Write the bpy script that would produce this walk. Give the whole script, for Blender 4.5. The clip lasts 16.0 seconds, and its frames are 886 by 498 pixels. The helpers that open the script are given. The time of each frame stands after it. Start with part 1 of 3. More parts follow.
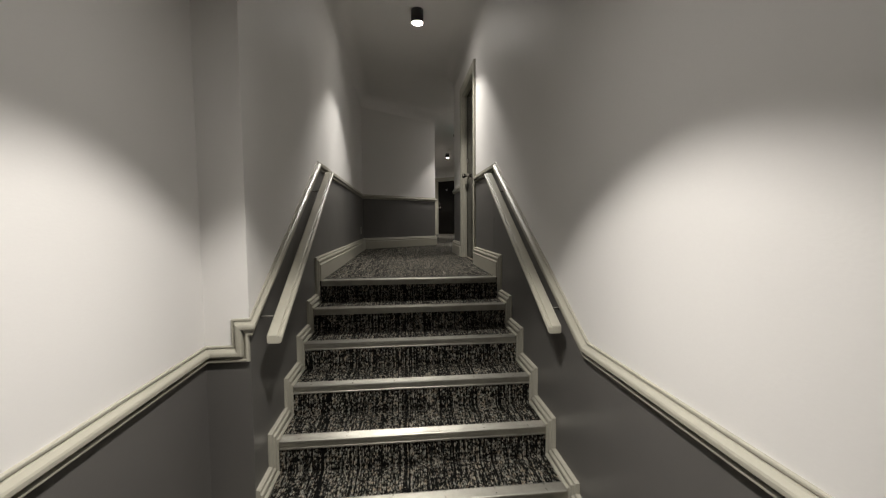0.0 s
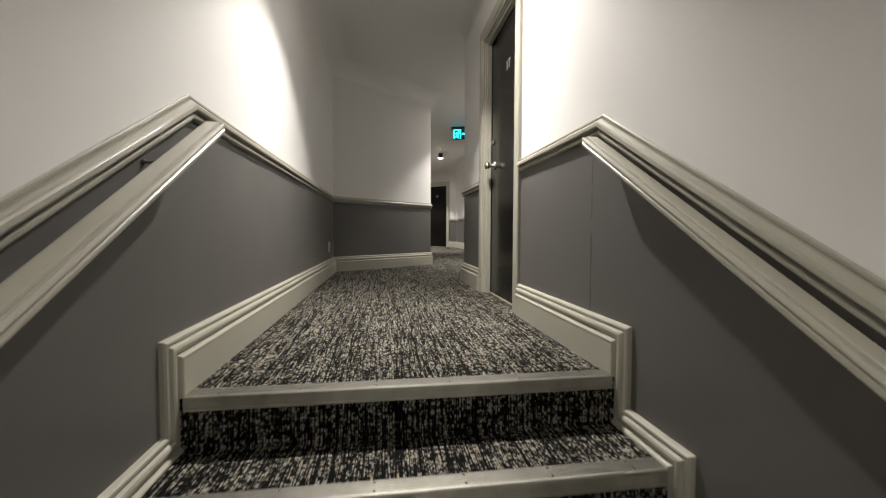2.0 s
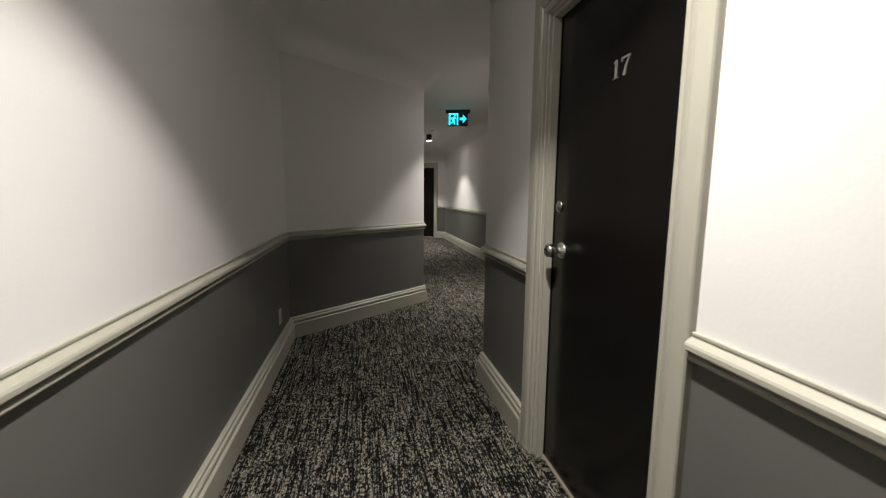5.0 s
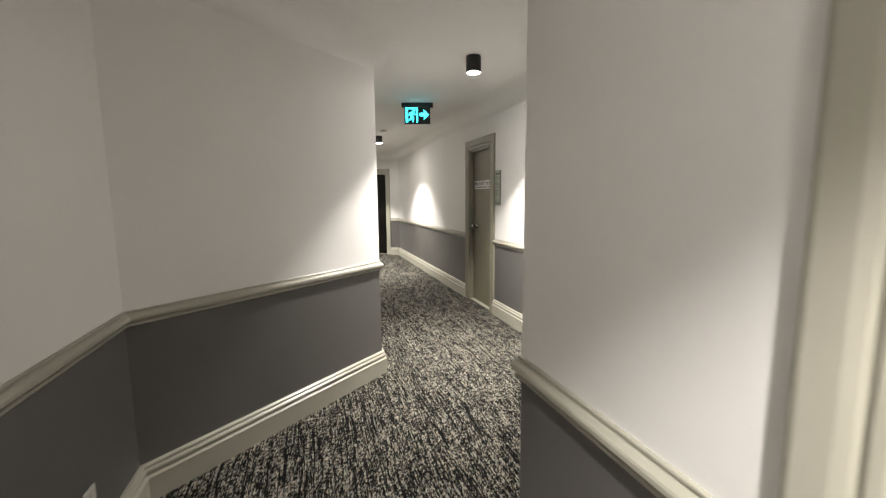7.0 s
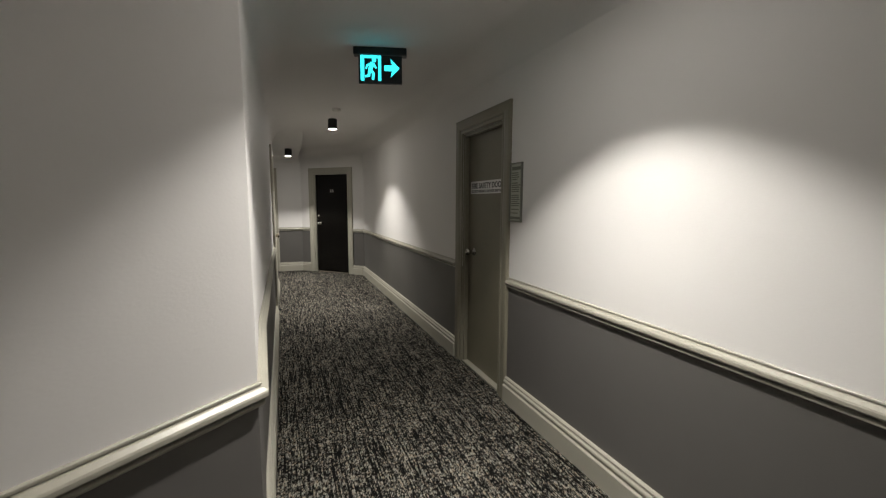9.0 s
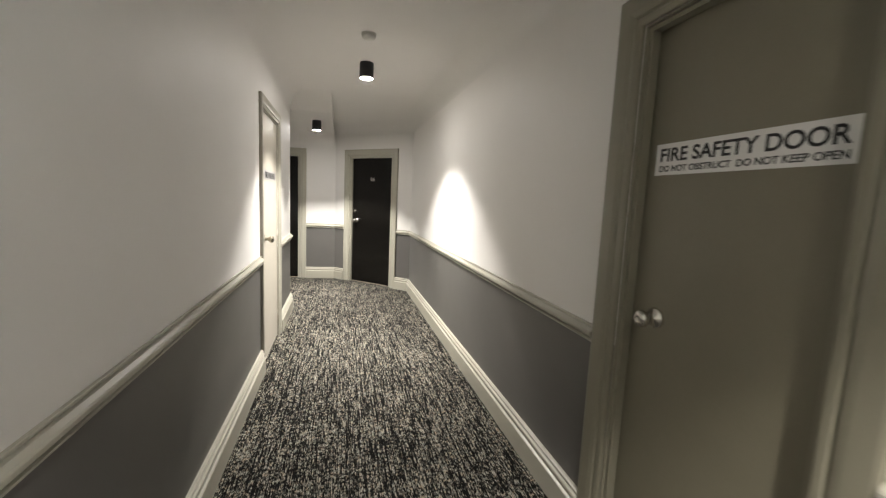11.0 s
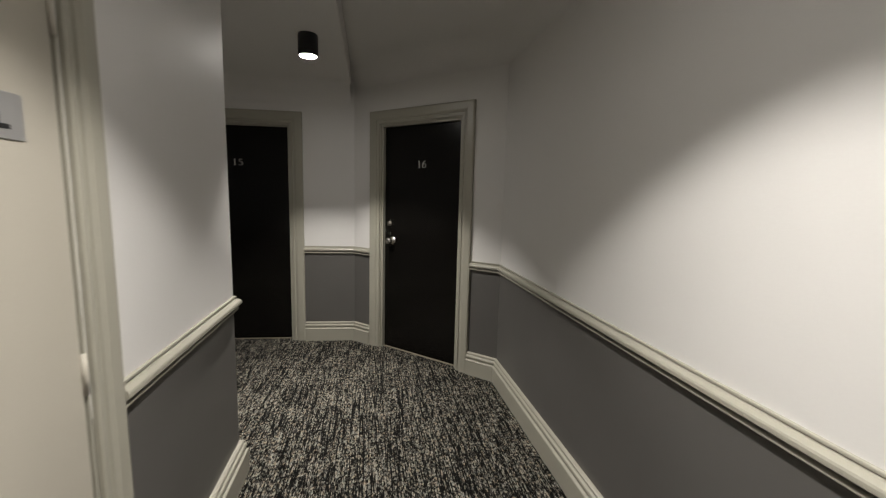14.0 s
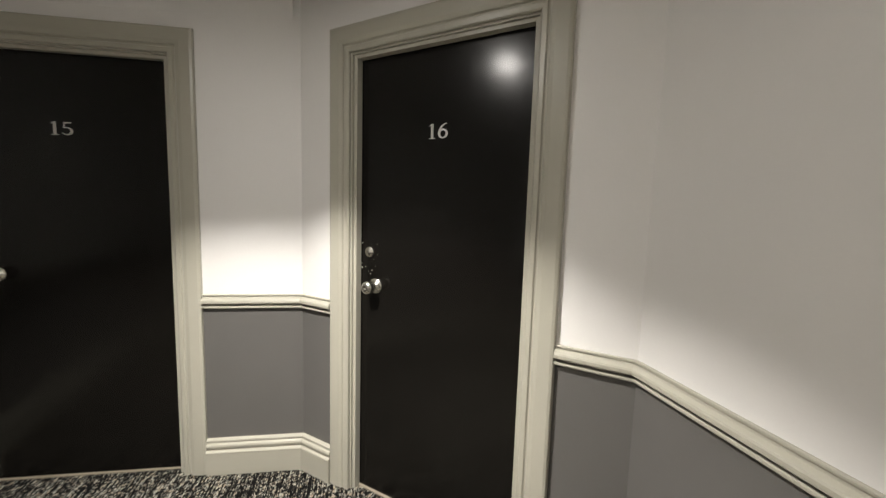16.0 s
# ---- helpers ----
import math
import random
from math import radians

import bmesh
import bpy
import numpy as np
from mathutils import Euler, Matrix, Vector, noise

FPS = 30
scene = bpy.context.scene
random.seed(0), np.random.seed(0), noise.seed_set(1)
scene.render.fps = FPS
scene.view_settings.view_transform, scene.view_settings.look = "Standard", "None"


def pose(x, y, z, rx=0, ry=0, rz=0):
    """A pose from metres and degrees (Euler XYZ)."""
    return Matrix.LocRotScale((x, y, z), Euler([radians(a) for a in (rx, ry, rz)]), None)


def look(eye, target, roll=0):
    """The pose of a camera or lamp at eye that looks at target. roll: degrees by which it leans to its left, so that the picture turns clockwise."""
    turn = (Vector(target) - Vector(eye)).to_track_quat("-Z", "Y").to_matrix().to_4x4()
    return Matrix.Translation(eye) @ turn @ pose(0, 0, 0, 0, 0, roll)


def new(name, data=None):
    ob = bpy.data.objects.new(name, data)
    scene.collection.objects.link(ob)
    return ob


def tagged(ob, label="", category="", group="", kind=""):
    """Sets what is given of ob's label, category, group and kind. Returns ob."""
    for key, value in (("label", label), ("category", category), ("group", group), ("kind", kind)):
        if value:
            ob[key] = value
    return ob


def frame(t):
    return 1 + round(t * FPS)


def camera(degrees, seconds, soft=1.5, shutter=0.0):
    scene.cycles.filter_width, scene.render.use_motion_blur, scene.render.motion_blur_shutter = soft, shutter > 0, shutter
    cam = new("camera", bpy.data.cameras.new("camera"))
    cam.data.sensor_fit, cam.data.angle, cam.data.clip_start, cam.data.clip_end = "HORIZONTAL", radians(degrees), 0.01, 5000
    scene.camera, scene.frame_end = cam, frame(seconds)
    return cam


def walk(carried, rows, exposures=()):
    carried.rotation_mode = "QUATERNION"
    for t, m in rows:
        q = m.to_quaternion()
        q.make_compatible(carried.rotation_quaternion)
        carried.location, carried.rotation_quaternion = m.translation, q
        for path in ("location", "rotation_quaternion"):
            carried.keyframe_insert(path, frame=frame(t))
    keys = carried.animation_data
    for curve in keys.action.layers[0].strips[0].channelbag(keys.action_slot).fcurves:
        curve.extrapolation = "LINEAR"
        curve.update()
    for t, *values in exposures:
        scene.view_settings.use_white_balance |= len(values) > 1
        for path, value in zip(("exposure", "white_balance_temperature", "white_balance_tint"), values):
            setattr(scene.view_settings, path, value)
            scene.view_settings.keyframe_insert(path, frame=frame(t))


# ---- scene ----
cam = camera(95.3, 16.0, soft=1.25, shutter=0.3)
PATH = [
    (0, (-0.01, -3.208, 0.444), (0.191, -1.222, 0.315), -0.4),
    (0.5, (-0.017, -2.706, 0.462), (0.204, -0.723, 0.331), -0.3),
    (1, (-0.008, -2.214, 0.46), (0.223, -0.231, 0.348), -0.0),
    (1.5, (-0.035, -1.724, 0.472), (0.215, 0.258, 0.369), 0.1),
    (2, (-0.038, -1.297, 0.503), (0.246, 0.681, 0.419), 0.2),
    (2.5, (-0.038, -0.973, 0.616), (0.277, 1.0, 0.533), 0.5),
    (3, (-0.051, -0.715, 0.743), (0.302, 1.25, 0.623), 0.6),
    (3.5, (-0.017, -0.478, 0.88), (0.339, 1.484, 0.725), 0.6),
    (4, (-0.015, -0.237, 1.025), (0.341, 1.72, 0.815), 0.8),
    (4.5, (-0.025, 0.012, 1.151), (0.351, 1.96, 0.899), 0.7),
    (4.7, (-0.023, 0.105, 1.206), (0.349, 2.053, 0.943), 0.5),
    (6.8, (0.138, 1.555, 1.429), (0.71, 3.453, 1.165), -0.4),
    (7, (0.160, 1.748, 1.447), (0.772, 3.635, 1.196), -0.5),
    (7.5, (0.262, 2.228, 1.485), (0.902, 4.107, 1.246), -0.2),
    (8, (0.357, 2.758, 1.478), (1.062, 4.617, 1.257), -0.3),
    (8.5, (0.547, 3.24, 1.478), (1.303, 5.078, 1.258), 0.2),
    (8.7, (0.635, 3.418, 1.489), (1.385, 5.258, 1.265), 0.2),
    (10.8, (1.211, 5.557, 1.426), (1.738, 7.472, 1.189), 2.3),
    (11, (1.235, 5.749, 1.441), (1.73, 7.671, 1.2), 2.6),
    (11.5, (1.259, 6.286, 1.457), (1.703, 8.219, 1.203), 2.3),
    (12, (1.293, 6.843, 1.462), (1.693, 8.784, 1.193), 1.8),
    (12.5, (1.296, 7.378, 1.461), (1.635, 9.33, 1.187), 1.5),
    (13, (1.305, 7.906, 1.466), (1.639, 9.859, 1.187), 1.4),
    (13.5, (1.314, 8.436, 1.472), (1.647, 10.389, 1.2), 1.3),
    (14, (1.289, 8.96, 1.457), (1.649, 10.91, 1.196), 1.5),
    (14.5, (1.293, 9.482, 1.423), (1.677, 11.429, 1.179), 1.4),
    (15, (1.33, 9.98, 1.398), (1.707, 11.931, 1.17), 1.6),
    (15.5, (1.356, 10.422, 1.406), (1.78, 12.363, 1.182), 1.7),
    (16, (1.38, 10.823, 1.42), (1.835, 12.759, 1.204), 1.7),
]
walk(cam, [(t, look(eye, target, roll)) for t, eye, target, roll in PATH],
     [(0.0, 0.75), (0.5, 0.88), (1.0, 1.08), (1.5, 1.6), (2.0, 1.8), (2.5, 1.86), (3.5, 1.48), (4.0, 1.32), (4.5, 1.04), (5.5, 1.2), (6.3, 1.95), (7.0, 2.52), (7.5, 2.35), (8.5, 1.4), (9.3, 1.0), (10.2, 1.4), (11.0, 2.4), (11.5, 2.5), (12.0, 2.12), (12.5, 1.68), (13.0, 1.35), (13.5, 1.0), (14.0, 0.88), (14.5, 1.05), (15.0, 1.82), (16.0, 2.2)])

# ---- world, lamps, exposure ----
world = bpy.data.worlds.new("world")
world.use_nodes = True
world.node_tree.nodes["Background"].inputs[0].default_value = (0.9, 0.93, 1.0, 1)
world.node_tree.nodes["Background"].inputs[1].default_value = 0.002
scene.world = world

# downlight: plan place and height of the ceiling it hangs from
CEIL, BULK, LOBBY = 2.62, 2.46, 1.55
LOW = -0.981
LAMPS = [(-0.05, -2.20, LOBBY), (0.175, 1.07, CEIL), (1.51, 5.04, CEIL), (1.445, 9.58, CEIL), (0.90, 11.82, BULK)]
DISC_W = 74.0
BEAMS = [(74.0, 102.5, 0.32), (95.0, 92.0, 1.0)]  # power, cone and edge softness: the wide flood and the hot centre of each lamp


# ---- materials ----
def mat(name, colour, rough=0.5, metal=0.0):
    m = bpy.data.materials.new(name)
    m.use_nodes = True
    b = m.node_tree.nodes["Principled BSDF"]
    b.inputs["Base Color"].default_value = (*colour, 1)
    b.inputs["Roughness"].default_value = rough
    b.inputs["Metallic"].default_value = metal
    return m


def node(m, kind, **values):
    n = m.node_tree.nodes.new(kind)
    for key, value in values.items():
        n.inputs[key].default_value = value
    return n


def join(m, a, out, b, into):
    m.node_tree.links.new(a.outputs[out], b.inputs[into])


def mathn(m, op, a, b=None):
    n = m.node_tree.nodes.new("ShaderNodeMath")
    n.operation = op
    for k, v in enumerate((a, b)):
        if v is None:
            continue
        if isinstance(v, (int, float)):
            n.inputs[k].default_value = v
        else:
            m.node_tree.links.new(v, n.inputs[k])
    return n.outputs[0]


def worn(m, colour, other, scale=1.3, fine=90.0, bump=0.15, dist=0.0008, rough=(0.4, 0.6), fine_mix=0.25):
    """Two scales of variation: soft blotches and a fine grain with relief."""
    b = m.node_tree.nodes["Principled BSDF"]
    tc = node(m, "ShaderNodeTexCoord")
    big = node(m, "ShaderNodeTexNoise", Scale=scale, Detail=5.0, Roughness=0.6)
    small = node(m, "ShaderNodeTexNoise", Scale=fine, Detail=3.0)
    for n in (big, small):
        join(m, tc, "Object", n, "Vector")
    v = mathn(m, "ADD", mathn(m, "MULTIPLY", big.outputs["Fac"], 1 - fine_mix), mathn(m, "MULTIPLY", small.outputs["Fac"], fine_mix))
    ramp = node(m, "ShaderNodeMapRange")
    m.node_tree.links.new(v, ramp.inputs["Value"])
    ramp.inputs["From Min"].default_value, ramp.inputs["From Max"].default_value = 0.32, 0.68
    mix = node(m, "ShaderNodeMix")
    mix.data_type = "RGBA"
    mix.inputs[6].default_value, mix.inputs[7].default_value = (*colour, 1), (*other, 1)
    join(m, ramp, "Result", mix, 0)
    m.node_tree.links.new(mix.outputs[2], b.inputs["Base Color"])
    rr = node(m, "ShaderNodeMapRange")
    join(m, big, "Fac", rr, "Value")
    rr.inputs["To Min"].default_value, rr.inputs["To Max"].default_value = rough
    join(m, rr, "Result", b, "Roughness")
    bm_ = node(m, "ShaderNodeBump", Strength=bump, Distance=dist)
    join(m, small, "Fac", bm_, "Height")
    join(m, bm_, "Normal", b, "Normal")
    return m


M_WALL = worn(mat("white wall paint", (0.7, 0.69, 0.67)), (0.735, 0.720, 0.703), (0.702, 0.688, 0.672), 0.9, 130.0, 0.38, 0.0009, (0.46, 0.60))
M_DADO = worn(mat("grey dado paint", (0.13, 0.13, 0.14)), (0.116, 0.111, 0.105), (0.100, 0.0955, 0.090), 1.1, 200.0, 0.25, 0.0006, (0.38, 0.50))
M_CEIL = worn(mat("ceiling paint", (0.7, 0.7, 0.68)), (0.750, 0.735, 0.718), (0.717, 0.702, 0.686), 0.9, 160.0, 0.2, 0.0006, (0.7, 0.85))
M_TRIM = worn(mat("cream gloss trim", (0.52, 0.5, 0.42)), (0.375, 0.36, 0.30), (0.353, 0.339, 0.282), 2.5, 120.0, 0.12, 0.0005, (0.27, 0.40))
M_RAIL = worn(mat("handrail paint", (0.5, 0.47, 0.4)), (0.43, 0.413, 0.345), (0.385, 0.37, 0.308), 3.5, 140.0, 0.15, 0.0005, (0.25, 0.4))
M_BLACK = worn(mat("black door paint", (0.012, 0.011, 0.010)), (0.0055, 0.0048, 0.0040), (0.0040, 0.0036, 0.0031), 1.6, 300.0, 0.10, 0.0003, (0.17, 0.25))
M_BLACK.node_tree.nodes["Principled BSDF"].inputs["Specular IOR Level"].default_value = 0.32
M_FIRE = worn(mat("khaki door paint", (0.26, 0.245, 0.19)), (0.19, 0.174, 0.124), (0.16, 0.146, 0.103), 1.8, 200.0, 0.2, 0.0005, (0.38, 0.55))
M_KHAKI = worn(mat("khaki casing paint", (0.3, 0.28, 0.22)), (0.225, 0.21, 0.158), (0.195, 0.181, 0.136), 2.2, 160.0, 0.15, 0.0005, (0.28, 0.42))
M_HOSE = worn(mat("cream door paint", (0.5, 0.47, 0.4)), (0.475, 0.445, 0.38), (0.435, 0.407, 0.347), 1.6, 200.0, 0.2, 0.0005, (0.35, 0.5))
M_CHROME = worn(mat("satin chrome", (0.6, 0.58, 0.54), 0.22, 1.0), (0.62, 0.60, 0.55), (0.52, 0.50, 0.46), 8.0, 200.0, 0.05, 0.0002, (0.16, 0.3))
M_BRASS = worn(mat("aged nickel", (0.5, 0.46, 0.38), 0.22, 1.0), (0.52, 0.48, 0.40), (0.42, 0.38, 0.31), 8.0, 200.0, 0.05, 0.0002, (0.2, 0.34))
M_ALU = worn(mat("ribbed aluminium", (0.55, 0.54, 0.5), 0.35, 1.0), (0.44, 0.43, 0.385), (0.31, 0.30, 0.265), 9.0, 260.0, 0.2, 0.0004, (0.32, 0.5))
M_CAN = worn(mat("black lamp housing", (0.02, 0.02, 0.02), 0.35), (0.018, 0.018, 0.019), (0.012, 0.012, 0.013), 5.0, 200.0, 0.1, 0.0003, (0.3, 0.45))
M_NUMBER = mat("brushed number metal", (0.66, 0.65, 0.62), 0.42, 0.85)
M_IRON = mat("dark bracket metal", (0.10, 0.095, 0.085), 0.45, 1.0)
M_SIGN_W = worn(mat("white sign plate", (0.7, 0.7, 0.68)), (0.72, 0.71, 0.69), (0.66, 0.65, 0.63), 4.0, 200.0, 0.05, 0.0002, (0.35, 0.5))
M_SIGN_G = worn(mat("silver sign plate", (0.45, 0.45, 0.45), 0.4, 0.5), (0.46, 0.455, 0.45), (0.40, 0.395, 0.39), 4.0, 300.0, 0.1, 0.0002, (0.35, 0.5))
M_INK = mat("black ink", (0.012, 0.012, 0.012), 0.6)
M_PAPER = worn(mat("notice paper", (0.33, 0.35, 0.29)), (0.36, 0.375, 0.31), (0.32, 0.335, 0.275), 3.0, 200.0, 0.05, 0.0002, (0.25, 0.4))
M_NFRAME = mat("notice frame", (0.16, 0.165, 0.14), 0.4)
M_PRINT = mat("notice print", (0.12, 0.125, 0.10), 0.6)
M_PLASTIC = worn(mat("white plastic", (0.62, 0.61, 0.57)), (0.74, 0.73, 0.69), (0.68, 0.67, 0.63), 6.0, 200.0, 0.05, 0.0002, (0.35, 0.5))
M_GAP = mat("dark joint", (0.045, 0.044, 0.043), 0.9)
M_SILL = worn(mat("bare timber threshold", (0.4, 0.32, 0.22)), (0.27, 0.235, 0.18), (0.20, 0.17, 0.125), 6.0, 150.0, 0.2, 0.0005, (0.5, 0.7))


def glow(name, colour, strength):
    m = bpy.data.materials.new(name)
    m.use_nodes = True
    b = m.node_tree.nodes["Principled BSDF"]
    b.inputs["Base Color"].default_value = (*[0.8 * c for c in colour], 1)
    b.inputs["Emission Color"].default_value = (*colour, 1)
    b.inputs["Emission Strength"].default_value = strength
    return m


M_DISC = glow("lamp diffuser", (1.0, 0.952, 0.885), DISC_W)
M_CYAN = glow("lit cyan legend", (0.03, 0.72, 0.82), 1.05)


def carpet():
    """Loop-pile carpet: light brushed flecks between wandering dark lines that run along the corridor."""
    m = mat("streaked carpet", (0.1, 0.1, 0.1), 0.95)
    b = m.node_tree.nodes["Principled BSDF"]
    tc = node(m, "ShaderNodeTexCoord")
    sep = node(m, "ShaderNodeSeparateXYZ")
    join(m, tc, "Object", sep, "Vector")
    x = sep.outputs[0]
    y = mathn(m, "SUBTRACT", sep.outputs[1], sep.outputs[2])

    def noise(across, along, shift, detail=1.0, rough=0.5):
        """Noise with features of a given size across and along the corridor."""
        vec = node(m, "ShaderNodeCombineXYZ")
        m.node_tree.links.new(mathn(m, "DIVIDE", x, across), vec.inputs[0])
        m.node_tree.links.new(mathn(m, "DIVIDE", y, along), vec.inputs[1])
        vec.inputs[2].default_value = shift
        n = node(m, "ShaderNodeTexNoise", Scale=1.0, Detail=detail, Roughness=rough)
        join(m, vec, "Vector", n, "Vector")
        return n

    def centred(n, k):
        return mathn(m, "MULTIPLY", mathn(m, "SUBTRACT", n.outputs["Fac"], 0.5), k)

    # tufts: jittered cells in columns, each with its own shade and a dark rim
    place = node(m, "ShaderNodeCombineXYZ")
    m.node_tree.links.new(mathn(m, "DIVIDE", x, 0.0078), place.inputs[0])
    m.node_tree.links.new(mathn(m, "DIVIDE", y, 0.0108), place.inputs[1])
    tuft = node(m, "ShaderNodeTexVoronoi", Scale=1.0, Randomness=0.62)
    tuft.voronoi_dimensions = "2D"
    join(m, place, "Vector", tuft, "Vector")
    shade = node(m, "ShaderNodeSeparateColor")
    join(m, tuft, "Color", shade, "Color")
    fleck = noise(0.0040, 0.0060, 1.7, 1.0)
    dash = noise(0.012, 0.11, 5.3, 1.0)
    bands = noise(0.09, 0.022, 9.1, 1.0)
    clump = noise(0.16, 0.22, 12.4, 3.0)
    line = noise(0.021, 0.60, 3.9, 1.0)
    line2 = noise(0.012, 0.26, 7.7, 1.0)
    v = mathn(m, "MULTIPLY", mathn(m, "SUBTRACT", shade.outputs[0], 0.5), 0.78)
    v = mathn(m, "ADD", v, mathn(m, "MULTIPLY", mathn(m, "SUBTRACT", 0.42, tuft.outputs["Distance"]), 0.62))
    v = mathn(m, "ADD", v, centred(fleck, 0.80))
    v = mathn(m, "ADD", v, centred(dash, 0.55))
    v = mathn(m, "ADD", v, centred(bands, 0.55))
    v = mathn(m, "ADD", v, centred(clump, 0.22))
    v = mathn(m, "ADD", v, 0.606)

    def crease(n, width, deep):
        """Dark line where the noise crosses its middle."""
        r_ = node(m, "ShaderNodeMapRange")
        m.node_tree.links.new(mathn(m, "ABSOLUTE", mathn(m, "SUBTRACT", n.outputs["Fac"], 0.5)), r_.inputs["Value"])
        r_.inputs["From Max"].default_value = width
        r_.inputs["To Min"].default_value, r_.inputs["To Max"].default_value = deep, 0.0
        return r_.outputs["Result"]

    v = mathn(m, "SUBTRACT", v, crease(line, 0.048, 0.58))
    v = mathn(m, "SUBTRACT", v, crease(line2, 0.050, 0.42))
    ramp = node(m, "ShaderNodeValToRGB")
    e = ramp.color_ramp.elements
    e[0].position, e[0].color = 0.36, (0.0035, 0.0034, 0.0033, 1)
    e[1].position, e[1].color = 1.0, (0.315, 0.296, 0.247, 1)
    for p, k in ((0.47, 0.013), (0.58, 0.050), (0.72, 0.125), (0.86, 0.222)):
        el = e.new(p)
        el.color = (k, 0.945 * k, 0.81 * k, 1)
    m.node_tree.links.new(v, ramp.inputs["Fac"])
    tint = noise(0.02, 0.03, 21.0, 1.0)
    mix = node(m, "ShaderNodeMix")
    mix.data_type, mix.blend_type = "RGBA", "MULTIPLY"
    mix.inputs[0].default_value = 0.5
    tr = node(m, "ShaderNodeValToRGB")
    t = tr.color_ramp.elements
    t[0].position, t[0].color = 0.30, (1.0, 0.72, 0.50, 1)
    t[1].position, t[1].color = 0.72, (0.72, 0.86, 1.0, 1)
    el = t.new(0.5)
    el.color = (1, 1, 1, 1)
    join(m, tint, "Fac", tr, "Fac")
    join(m, ramp, "Color", mix, 6)
    join(m, tr, "Color", mix, 7)
    m.node_tree.links.new(mix.outputs[2], b.inputs["Base Color"])
    bump = node(m, "ShaderNodeBump", Strength=0.8, Distance=0.003)
    m.node_tree.links.new(v, bump.inputs["Height"])
    join(m, bump, "Normal", b, "Normal")
    b.inputs["Specular IOR Level"].default_value = 0.08
    return m


M_CARPET = carpet()


# ---- mesh helpers ----
def finish(name, bm, mats, smooth=False):
    bmesh.ops.recalc_face_normals(bm, faces=bm.faces)
    me = bpy.data.meshes.new(name)
    bm.to_mesh(me)
    bm.free()
    for m in mats if isinstance(mats, (list, tuple)) else [mats]:
        me.materials.append(m)
    if smooth:
        for p in me.polygons:
            p.use_smooth = True
    return me


def part(name, bm, material, parent=None, label="", smooth=False):
    ob = new(name, finish(name, bm, material, smooth))
    if parent:
        ob.parent = parent
    return tagged(ob, label) if label else ob


def solid(bm, lo, hi, index=0, bevel=0.0):
    """An axis-aligned block."""
    c = [(lo[k] + hi[k]) / 2 for k in range(3)]
    s = [abs(hi[k] - lo[k]) for k in range(3)]
    made = bmesh.ops.create_cube(bm, size=1.0, matrix=Matrix.Translation(c) @ Matrix.Diagonal((*s, 1)))
    faces = {f for v in made["verts"] for f in v.link_faces}
    for f in faces:
        f.material_index = index
    if bevel:
        edges = {e for v in made["verts"] for e in v.link_edges}
        bmesh.ops.bevel(bm, geom=list(edges), offset=bevel, segments=2, affect="EDGES", profile=0.5)
    return bm


def block(lo, hi, bevel=0.0):
    return solid(bmesh.new(), lo, hi, 0, bevel)


def loft(rings, closed_ring=True, caps=True):
    """Skins a row of rings of equal length."""
    bm = bmesh.new()
    rows = [[bm.verts.new(p) for p in ring] for ring in rings]
    n = len(rows[0])
    for a, b in zip(rows, rows[1:]):
        for k in range(n if closed_ring else n - 1):
            bm.faces.new((a[k], a[(k + 1) % n], b[(k + 1) % n], b[k]))
    if caps and closed_ring:
        bm.faces.new(rows[0])
        bm.faces.new(rows[-1][::-1])
    return bm


def mitres(path):
    """For a 2D path: at each point the offset direction to its left, stretched for the mitre."""
    out = []
    d = [(Vector(b) - Vector(a)).normalized() for a, b in zip(path, path[1:])]
    for k in range(len(path)):
        a, b = d[max(k - 1, 0)], d[min(k, len(d) - 1)]
        na, nb = Vector((-a.y, a.x)), Vector((-b.y, b.x))
        out.append((na + nb) / max(1 + na.dot(nb), 0.15))
    return out


def run_moulding(plan, heights, profile, closed=True):
    """A moulding along the walls: plan points with the room on the right, a height for each, profile of (out, up)."""
    off = mitres(plan)
    rings = []
    for p, o, h in zip(plan, off, heights):
        rings.append([(p[0] - o.x * u, p[1] - o.y * u, h + w) for u, w in profile])
    return loft(rings, closed)


def face_moulding(path, profile, place):
    """A mitred moulding on a wall face. path: 2D, the profile's width grows to its left; profile of (across, proud)."""
    off = mitres(path)
    rings = [[place(p[0] + o.x * u, p[1] + o.y * u, w) for u, w in profile] for p, o in zip(path, off)]
    return loft(rings)


def lathe(profile, steps=24):
    """Profile of (radius, height) turned about z."""
    rings = []
    for r, z in profile:
        rings.append([(r * math.cos(2 * math.pi * k / steps), r * math.sin(2 * math.pi * k / steps), z) for k in range(steps)])
    return loft(rings)


def moved(bm, m):
    bmesh.ops.transform(bm, matrix=m, verts=bm.verts)
    return bm


